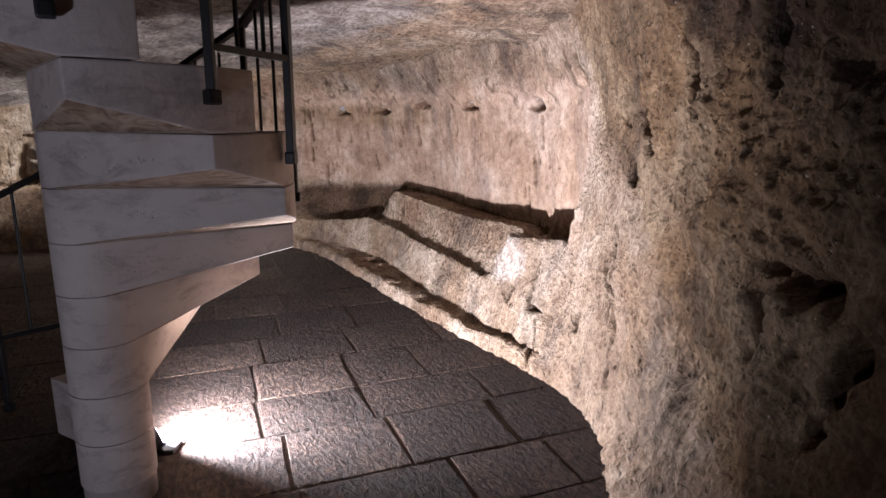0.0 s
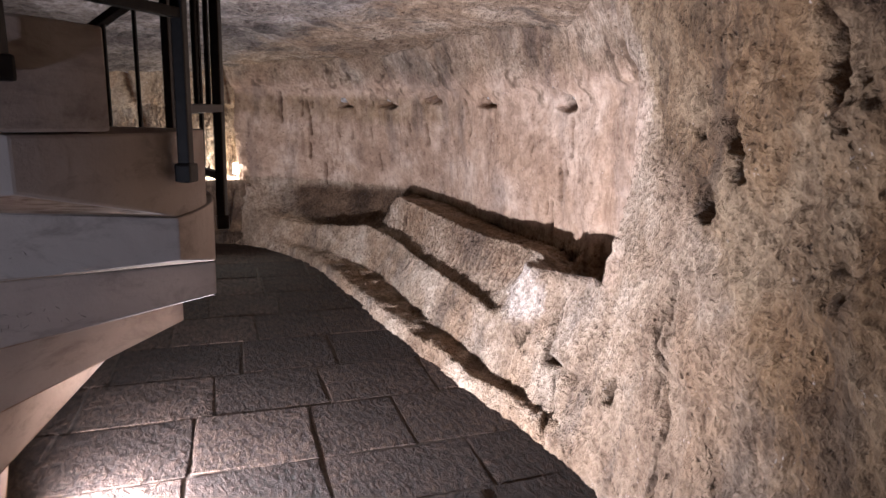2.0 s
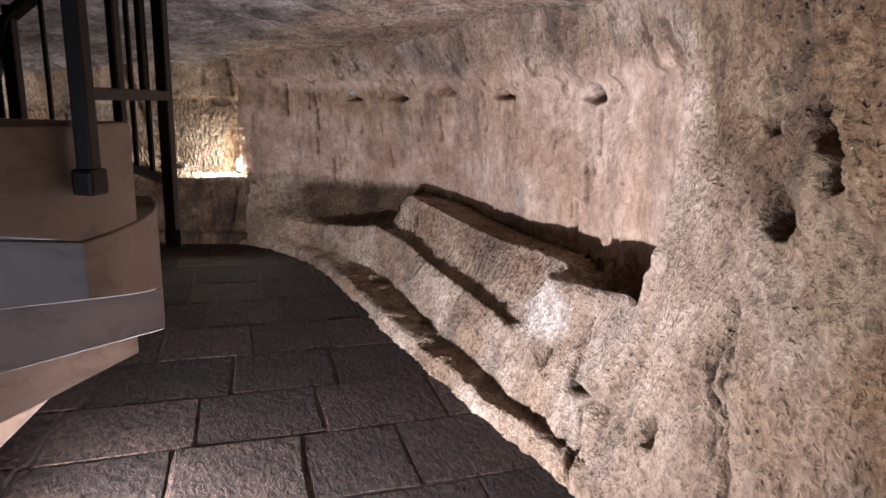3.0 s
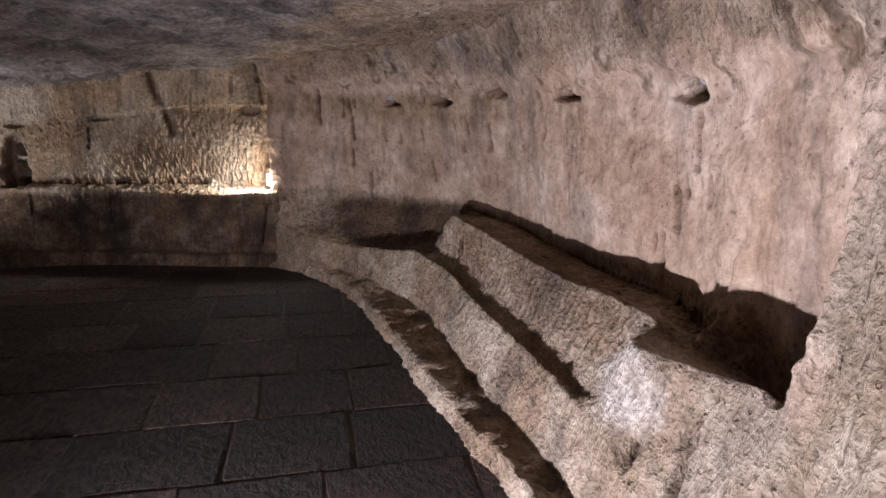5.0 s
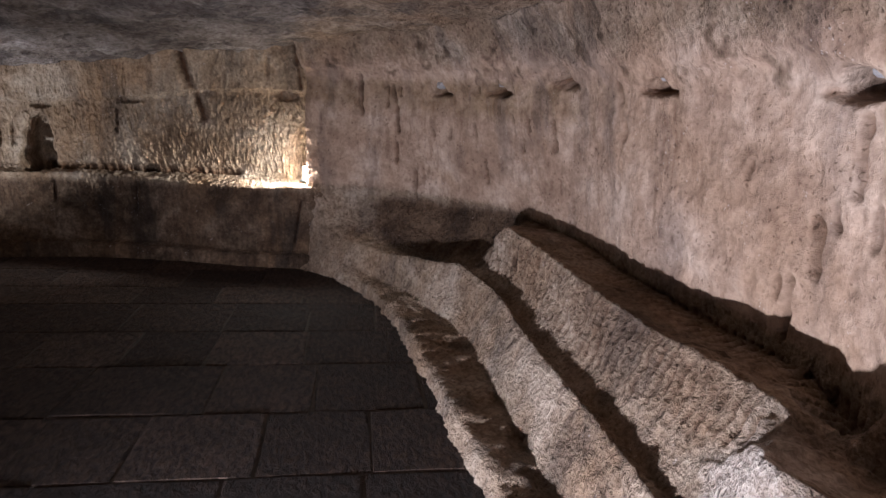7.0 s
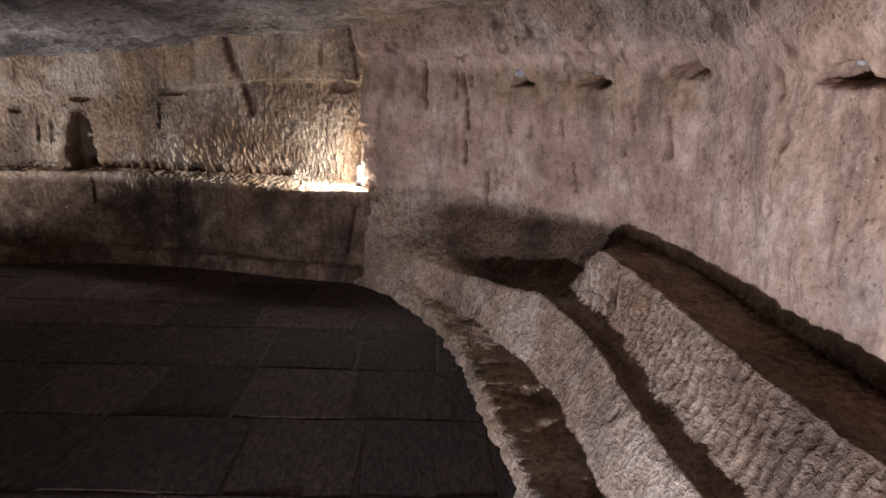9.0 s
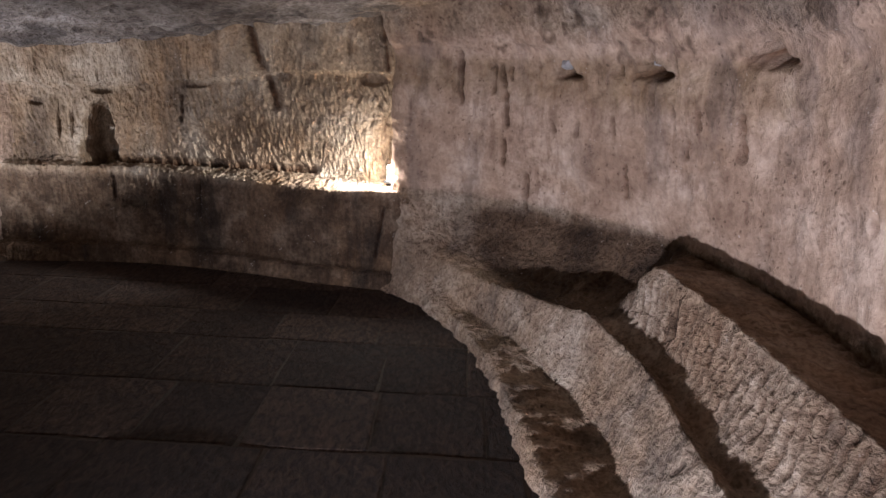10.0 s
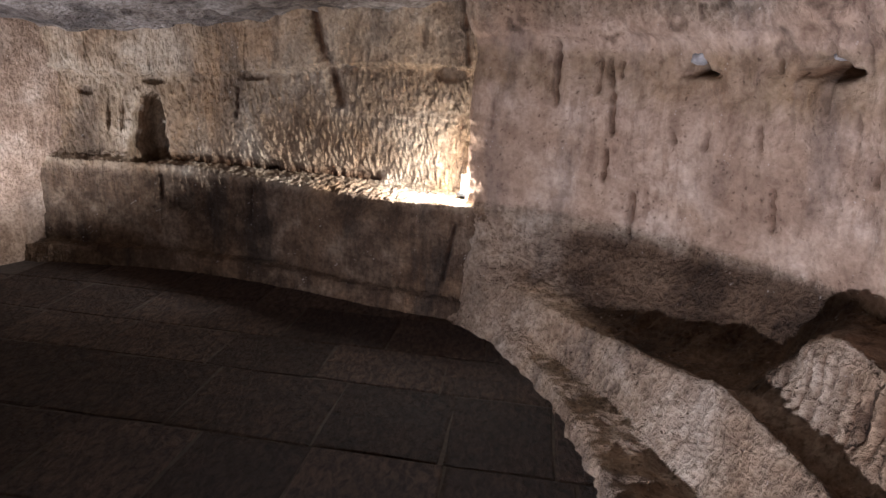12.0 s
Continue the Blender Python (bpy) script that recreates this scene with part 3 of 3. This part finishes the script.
north.append([(-2.8, 6.88, -0.03), (-2.8, 6.9, 0.1), (-2.81, 6.97, 0.12), (-2.81, 6.96, 0.52), (-2.82, 6.99, 0.635), (-2.84, 7.3, 0.68), (-2.84, 7.33, 0.72), (-2.85, 7.36, 1.38), (-2.85, 7.28, 1.42), (-2.85, 7.23, 1.81)])
north.append([(-3.35, 6.8, -0.03), (-3.35, 6.82, 0.11), (-3.36, 6.9, 0.13), (-3.36, 6.9, 0.54), (-3.36, 6.92, 0.65), (-3.37, 7.12, 0.69), (-3.38, 7.16, 0.73), (-3.38, 7.2, 1.34), (-3.38, 7.12, 1.38), (-3.38, 7.07, 1.76)])
north.append([(-4, 6.64, -0.03), (-4, 6.66, 0.11), (-4.02, 6.74, 0.13), (-4.02, 6.75, 0.55), (-4.02, 6.76, 0.68), (-4.03, 6.88, 0.7), (-4.03, 6.92, 0.74), (-4.04, 6.97, 1.26), (-4.04, 6.89, 1.3), (-4.05, 6.85, 1.69)])
north.append([(-4.6, 6.36, -0.03), (-4.61, 6.38, 0.11), (-4.64, 6.47, 0.13), (-4.64, 6.48, 0.55), (-4.65, 6.5, 0.68), (-4.67, 6.58, 0.7), (-4.68, 6.62, 0.74), (-4.69, 6.66, 1.22), (-4.69, 6.59, 1.26), (-4.7, 6.55, 1.64)])
north.append([(-5.1, 6.05, -0.03), (-5.11, 6.08, 0.11), (-5.14, 6.2, 0.13), (-5.14, 6.22, 0.55), (-5.15, 6.24, 0.68), (-5.17, 6.3, 0.7), (-5.18, 6.33, 0.74), (-5.19, 6.36, 1.22), (-5.19, 6.29, 1.26), (-5.2, 6.25, 1.64)])
DENTS_FAR = [
    ((-4.51, 6.70, .80), (.112, .15, .12), .30), ((-4.515, 6.73, .95), (.090, .15, .11), .26), ((-4.51, 6.74, 1.05), (.060, .15, .09), .22), ((-4.183, 6.69, .42), (.08, .1, .05), .07),
    ((-4.497, 6.763, 1.21), (.07, .1, .022), .06), ((-3.884, 7.027, 1.285), (.13, .1, .028), .06), ((-3.252, 7.28, 1.37), (.08, .1, .03), .06),
    ((-2.60, 7.41, 1.37), (.10, .1, .04), .06), ((-4.893, 6.535, 1.12), (.05, .1, .03), .05), ((-2.72, 7.34, 1.60), (.02, .1, .10), .04),
    ((-4.68, 6.62, .98), (.012, .1, .12), .04), ((-4.76, 6.58, .98), (.012, .1, .12), .04),
]
# the first two lines draw the shadow at the shelf's back as a dark crack
FAR_CRACKS_AND_SHADE = [([Vector((-3.0, 7.28, .715)), Vector((-3.38, 7.16, .715)), Vector((-4.03, 6.91, .725))], .022, .06), ([Vector((-3.7, 7.05, .72)), Vector((-4.03, 6.91, .725)), Vector((-4.68, 6.62, .725)), Vector((-5.18, 6.33, .725))], .024, .06),
              ([Vector((-3.40, 7.12, 1.68)), Vector((-3.36, 7.14, 1.45)), Vector((-3.29, 7.22, 1.16))], .035, .06),
              ([Vector((-3.95, 6.98, 1.2)), Vector((-3.95, 6.97, 1.02))], .012, .03), ([Vector((-2.5, 7.38, 1.8)), Vector((-2.46, 7.42, 1.45))], .014, .03),
              ([Vector((-3.7, 6.86, .62)), Vector((-3.7, 6.86, .40))], .012, .03), ([Vector((-4.3, 6.62, .62)), Vector((-4.3, 6.62, .45))], .012, .03),
              ([Vector((-2.3, 7.04, .55)), Vector((-2.36, 7.03, .2))], .012, .03)]
# below the shelf the colour is darkened to stand for the shade there
far_wall = sheet("wall_north", wall_rows(north, 560, [4, 4, 14, 8, 14, 5, 60, 6, 30, 3]), far_rock, 0.012, 11.0, DENTS_FAR, 0.015, kinds=lambda c: (0.5 - 0.5 * ease(0.58, 0.70, c.z), 0, 0, 0), cracks=FAR_CRACKS_AND_SHADE, grit=lambda p: 0.006 if p.z < 0.7 else 0.003)
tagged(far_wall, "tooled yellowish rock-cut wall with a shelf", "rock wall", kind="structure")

# ---- plain walls that close the cave ----
WEST = [[(-5.04 - .02 * k, 6.45 - k * 1.5, z) for z in (-.03, .2, .4, .6, .8, 1.0, 1.3, 1.5, 1.8, 2.2)] for k in range(7)]
west = sheet("wall_west", wall_rows(WEST, 150, 5), pink_rock, 0.03, 21.0)
tagged(west, "rough pale rock-cut wall", "rock wall", kind="structure")
SOUTH = [[(-5.2 + 1.25 * k, -2.45, z) for z in (-.03, .2, .4, .6, .8, 1.0, 1.3, 1.5, 1.8, 2.3)] for k in range(6)]
south = sheet("wall_south", wall_rows(SOUTH, 90, 4), rock, 0.03, 31.0)
tagged(south, "rough rock-cut wall behind the entrance", "rock wall", kind="structure")

# ---- ceiling ----
STAIR = Vector((-1.20, 2.17, 0))


def ceiling_height(x, y):
    north = min(1, max(0, (y - 2.5) / 4.5))
    west_side = min(1, max(0, (-1.6 - x) / 3.2))
    z = 2.10 - 0.25 * north - 0.24 * west_side * north - 0.05 * west_side
    z -= 0.13 * min(1, max(0, (-3.2 - x) / 1.4)) * north
    side = max(0, x - 0.1)
    z -= 0.10 * side
    return z


rows = []
for i in range(150):
    row = []
    for j in range(190):
        x, y = -5.5 + 6.7 * i / 149, -2.8 + 10.7 * j / 189
        row.append((x, y, ceiling_height(x, y)))
    rows.append(row)
# tan rock towards the east wall, which also paints in the light there
ceiling = sheet("ceiling", rows, ceiling_rock, 0.045, 41.0, kinds=lambda c: (ease(-1.3, -0.3, c.x - (0.8 if c.y < 4 else 0.8 - (c.y - 4) * 0.75)), 0, 0, 0))
# a round well through the ceiling for the stair
bm = bmesh.new()
bm.from_mesh(ceiling.data)
bmesh.ops.delete(bm, geom=[f for f in bm.faces if (f.calc_center_median().xy - STAIR.xy).length < 0.86], context="FACES")
bm.to_mesh(ceiling.data)
bm.free()
tagged(ceiling, "dark rough rock ceiling", "ceiling", kind="structure")
bm = bmesh.new()
for k in range(48):
    a, b = 2 * math.pi * k / 48, 2 * math.pi * (k + 1) / 48
    r = 0.9
    q = [bm.verts.new((STAIR.x + r * math.cos(t), STAIR.y + r * math.sin(t), z)) for t, z in ((a, 1.95), (b, 1.95), (b, 3.6), (a, 3.6))]
    bm.faces.new(q)
bm.faces.new([bm.verts.new((STAIR.x + 0.9 * math.cos(2 * math.pi * k / 48), STAIR.y + 0.9 * math.sin(2 * math.pi * k / 48), 3.6)) for k in range(48)])
bmesh.ops.remove_doubles(bm, verts=bm.verts, dist=0.001)
well = mesh_object("stair_well", bm, ceiling_rock, smooth=True)
tagged(well, "round rock shaft above the spiral stair", "shaft", kind="structure")


# ---- the spiral stair ----
RISER, TURN_STEP, REACH, NEWEL = 0.183, radians(29), 0.695, 0.13
stair = new("spiral_staircase")
stair.location = (STAIR.x, STAIR.y, 0)
tagged(stair, "pale limestone spiral staircase with a black iron railing", "staircase")


def around(r, angle, z):
    return Vector((r * math.cos(angle), r * math.sin(angle), z))


def step_mesh(top, low, count):
    """One stone: flat tread, a back face that runs tangent into the newel, a soffit that lifts outwards, and its drum of the newel."""
    bm = bmesh.new()
    reach = math.sqrt(REACH ** 2 - NEWEL ** 2)
    rings = []
    for k in range(count):
        f = k / 8
        a = f * TURN_STEP
        lift = 0.086 * max(0, 1 - f) if low > 0.01 else 0
        turn = Matrix.Rotation(a, 3, "Z")
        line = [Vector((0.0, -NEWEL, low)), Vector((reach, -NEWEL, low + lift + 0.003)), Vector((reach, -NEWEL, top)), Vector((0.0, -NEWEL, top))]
        rings.append([bm.verts.new(turn @ v) for v in line])
    for i, (a, b) in enumerate(zip(rings, rings[1:])):
        for k in range(4):
            face = bm.faces.new((a[k], a[(k + 1) % 4], b[(k + 1) % 4], b[k]))
            # brown banded stone on the soffit faces only
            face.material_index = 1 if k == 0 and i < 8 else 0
    bm.faces.new(rings[0])
    bm.faces.new(rings[-1])
    bmesh.ops.recalc_face_normals(bm, faces=bm.faces)
    sharp = [e for e in bm.edges if len(e.link_faces) == 2 and e.calc_face_angle(0) > 0.7]
    bmesh.ops.bevel(bm, geom=sharp, offset=0.006, segments=2, affect="EDGES", profile=0.6)
    g = bmesh.ops.create_cone(bm, cap_ends=True, segments=40, radius1=NEWEL, radius2=NEWEL, depth=RISER - 0.004)
    bmesh.ops.translate(bm, verts=g["verts"], vec=(0, 0, top - RISER / 2))
    return bm


FIRST = radians(-3)       # the step whose tread lies at 1.19 m
for k in range(-6, 9):
    z = 1.19 + k * RISER
    if z < 0.2:
        continue
    lowest = k == -5
    step = part("step", step_mesh(z, 0.0 if lowest else z - RISER, 6 if lowest else 7 if k == -4 else 13), [limestone, soffit_stone], stair)
    step.rotation_euler = (0, 0, FIRST - k * TURN_STEP + math.asin(NEWEL / REACH) - (radians(20) if lowest else 0))
bm = bmesh.new()
g = bmesh.ops.create_cone(bm, cap_ends=True, segments=40, radius1=NEWEL - 0.006, radius2=NEWEL - 0.006, depth=3.5)
bmesh.ops.translate(bm, verts=g["verts"], vec=(0, 0, 1.75))
part("newel", bm, limestone, stair, "round pale stone newel post", True)


def scribbles(k, seed):
    """Rows of small dark strokes that visitors left on a back face."""
    r = random.Random(seed)
    turn = FIRST - k * TURN_STEP + math.asin(NEWEL / REACH)
    spin = Matrix.Rotation(turn, 4, "Z")
    bm = bmesh.new()
    for row in range(r.randint(2, 4)):
        x, z = r.uniform(0.05, 0.35), 1.19 + k * RISER - r.uniform(0.04, 0.13)
        for n in range(r.randint(4, 9)):
            x += r.uniform(0.006, 0.034)
            if x > REACH - 0.06:
                break
            tilt = Matrix.Rotation(r.uniform(-1.3, 1.3), 4, "Y")
            box_into(bm, spin @ Vector((x, -NEWEL - 0.0006, z + r.uniform(-.008, .008))), (r.uniform(.0012, .0022), .0012, r.uniform(.004, .014)), spin @ tilt)
    tagged(part("pencilled_strokes", bm, ink, stair, "faint dark pencil strokes"), kind="stuff")


for k in (-1, 0, 1, 2):
    scribbles(k, 70 + k)


def tip(k, out=0.0, turn=0.0):
    """The foot of a rail post; the lowest swing back, the next three forward, to fit the camera's view."""
    back = radians(17) if k < -3 else radians(-6) if k < 0 else 0
    return around(REACH + out, FIRST - k * TURN_STEP + turn - back, 1.19 + k * RISER)


def railing():
    for k in range(-6, 5):
        p = tip(k, 0.03, radians(-1))
        bm = bmesh.new()
        bar_into(bm, p + Vector((0, 0, 0.09)), p + Vector((0, 0, 1.0)), 0, flat=(0.025, 0.025))
        box_into(bm, p + Vector((0, 0, 0.10)), (0.034, 0.04, 0.04), Matrix.Rotation(FIRST - k * TURN_STEP, 4, "Z"), 0.006)
        part("rail_post", bm, iron, stair)
        q = tip(k + 1, 0.03, radians(-1))
        bm = bmesh.new()
        bar_into(bm, p + Vector((0, 0, 0.97)), q + Vector((0, 0, 0.97)), 0, flat=(0.04, 0.022))
        part("handrail", bm, iron, stair)
        low = tip(k - 1, 0.03, radians(-1))
        low.z = p.z
        bm = bmesh.new()
        bar_into(bm, p + Vector((0, 0, 0.23)), low + Vector((0, 0, 0.23)), 0, flat=(0.025, 0.02))
        part("lower_rail", bm, iron, stair)
        for f in (0.33, 0.67):
            bm = bmesh.new()
            a, b = p.lerp(low, f) + Vector((0, 0, 0.23)), p.lerp(low, f) + Vector((0, 0, 0.97 - RISER * f))
            bar_into(bm, a, b, 0.007, 8)
            part("baluster", bm, iron, stair)


railing()


# ---- lamps ----
def floor_spotlight(place, target):
    eye = Vector(place)
    lamp = new("floor_spotlight")
    lamp.location = (eye.x, eye.y, 0)
    tagged(lamp, "small black floor spotlight, lit", "spotlight")
    way = (Vector(target) - eye).normalized()
    turn = way.to_track_quat("Z", "Y").to_matrix().to_4x4()
    top = Vector((0, 0, eye.z))
    bm = bmesh.new()
    box_into(bm, (0, 0, 0.012), (0.12, 0.10, 0.022), None, 0.006)
    part("base_plate", bm, lamp_body, lamp)
    bm = bmesh.new()
    bar_into(bm, (0, 0, 0.02), top - way * 0.06, 0.012)
    part("bracket", bm, lamp_body, lamp)
    bm = bmesh.new()
    g = bmesh.ops.create_cone(bm, cap_ends=True, segments=24, radius1=0.038, radius2=0.05, depth=0.09)
    bmesh.ops.transform(bm, matrix=Matrix.Translation(top - way * 0.075) @ turn, verts=g["verts"])
    part("housing", bm, lamp_body, lamp, smooth=False)
    bm = bmesh.new()
    g = bmesh.ops.create_cone(bm, cap_ends=True, segments=24, radius1=0.042, radius2=0.04, depth=0.006)
    bmesh.ops.transform(bm, matrix=Matrix.Translation(top - way * 0.027) @ turn, verts=g["verts"])
    part("lens", bm, glow_spot, lamp, "glowing glass lens")
    return lamp


floor_spotlight(LAMP_A, (0.12, 4.22, 0.46))
# fixtures added out of view for the two unseen lamps
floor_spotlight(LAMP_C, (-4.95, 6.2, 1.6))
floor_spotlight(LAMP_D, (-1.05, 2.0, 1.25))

tube = new("shelf_lamp")
tube.location = (LAMP_B[0] - 0.02, LAMP_B[1] + 0.05, 0.69)
tagged(tube, "small glowing tube lamp standing on the rock shelf", "lamp")
bm = bmesh.new()
box_into(bm, (0, 0, 0.01), (0.07, 0.07, 0.02), None, 0.004)
part("base", bm, lamp_body, tube)
bm = bmesh.new()
g = bmesh.ops.create_cone(bm, cap_ends=True, segments=20, radius1=0.026, radius2=0.026, depth=0.10)
bmesh.ops.translate(bm, verts=g["verts"], vec=(0, 0, 0.07))
part("tube", bm, glow_warm, tube, "glowing warm white tube", True)

# ---- floor ----
bm = bmesh.new()
bmesh.ops.create_grid(bm, x_segments=40, y_segments=50, size=1)
bmesh.ops.transform(bm, matrix=Matrix.Translation((-2.1, 2.6, -0.0050)) @ Matrix.Diagonal((3.6, 5.4, 1, 1)), verts=bm.verts)
floor = mesh_object("floor", bm, mortar)
tagged(floor, "worn stone-flagged cave floor with dark joints", "floor", kind="structure")


def flagstone_mesh(w, d, seed):
    r = random.Random(seed)
    bm = bmesh.new()
    cuts = (0.0, 0.018, 0.5, 0.982, 1.0)
    n = len(cuts) - 1
    top = [[None] * (n + 1) for _ in range(n + 1)]
    for i in range(n + 1):
        for j in range(n + 1):
            edge = i in (0, n) or j in (0, n)
            x, y = w * (cuts[i] - 0.5), d * (cuts[j] - 0.5)
            x += r.uniform(-0.009, 0.009)
            y += r.uniform(-0.009, 0.009)
            top[i][j] = bm.verts.new((x, y, -0.0065 + r.uniform(-0.001, 0.003) if edge else r.uniform(-0.0007, 0.0007)))
    for i in range(n):
        for j in range(n):
            bm.faces.new((top[i][j], top[i + 1][j], top[i + 1][j + 1], top[i][j + 1]))
    rim = [e for e in bm.edges if e.is_boundary]
    g = bmesh.ops.extrude_edge_only(bm, edges=rim)
    for v in g["geom"]:
        if isinstance(v, bmesh.types.BMVert):
            v.co = Vector((v.co.x * 1.015, v.co.y * 1.015, -0.03))
    bmesh.ops.recalc_face_normals(bm, faces=bm.faces)
    me = bpy.data.meshes.new("flagstone")
    bm.to_mesh(me)
    bm.free()
    me.materials.append(flag)
    return me


FLOOR_TURN = radians(22)
ORIGIN = Vector((-0.305, 2.80))
AXIS_U, AXIS_V = Vector((math.cos(FLOOR_TURN), math.sin(FLOOR_TURN))), Vector((-math.sin(FLOOR_TURN), math.cos(FLOOR_TURN)))
chance = random.Random(5)
courses = [0.0, 0.38, 0.86]
while courses[-1] < 7.4:
    courses.append(courses[-1] + chance.uniform(0.36, 0.52))
while courses[0] > -7.0:
    courses.insert(0, courses[0] - chance.uniform(0.36, 0.52))
GAP = 0.006
for v0, v1 in zip(courses, courses[1:]):
    joints = [chance.uniform(-0.25, 0.25)]
    if -0.01 < v0 < 0.5:
        joints = [0.0]
    while joints[-1] < 4.6:
        joints.append(joints[-1] + chance.uniform(0.40, 0.70))
    while joints[0] > -6.6:
        joints.insert(0, joints[0] - chance.uniform(0.40, 0.70))
    for u0, u1 in zip(joints, joints[1:]):
        centre = ORIGIN + AXIS_U * ((u0 + u1) / 2) + AXIS_V * ((v0 + v1) / 2)
        if -5.15 < centre.x < 0.85 and -2.4 < centre.y < 7.1:
            ob = new("flagstone", flagstone_mesh(u1 - u0 - GAP, v1 - v0 - GAP, len(bpy.data.objects)))
            ob.parent = floor
            ob.location = (centre.x, centre.y, chance.uniform(-0.0015, 0.0015))
            ob.rotation_euler = (chance.uniform(-.0012, .0012), chance.uniform(-.0012, .0012), FLOOR_TURN + chance.uniform(-.018, .018))
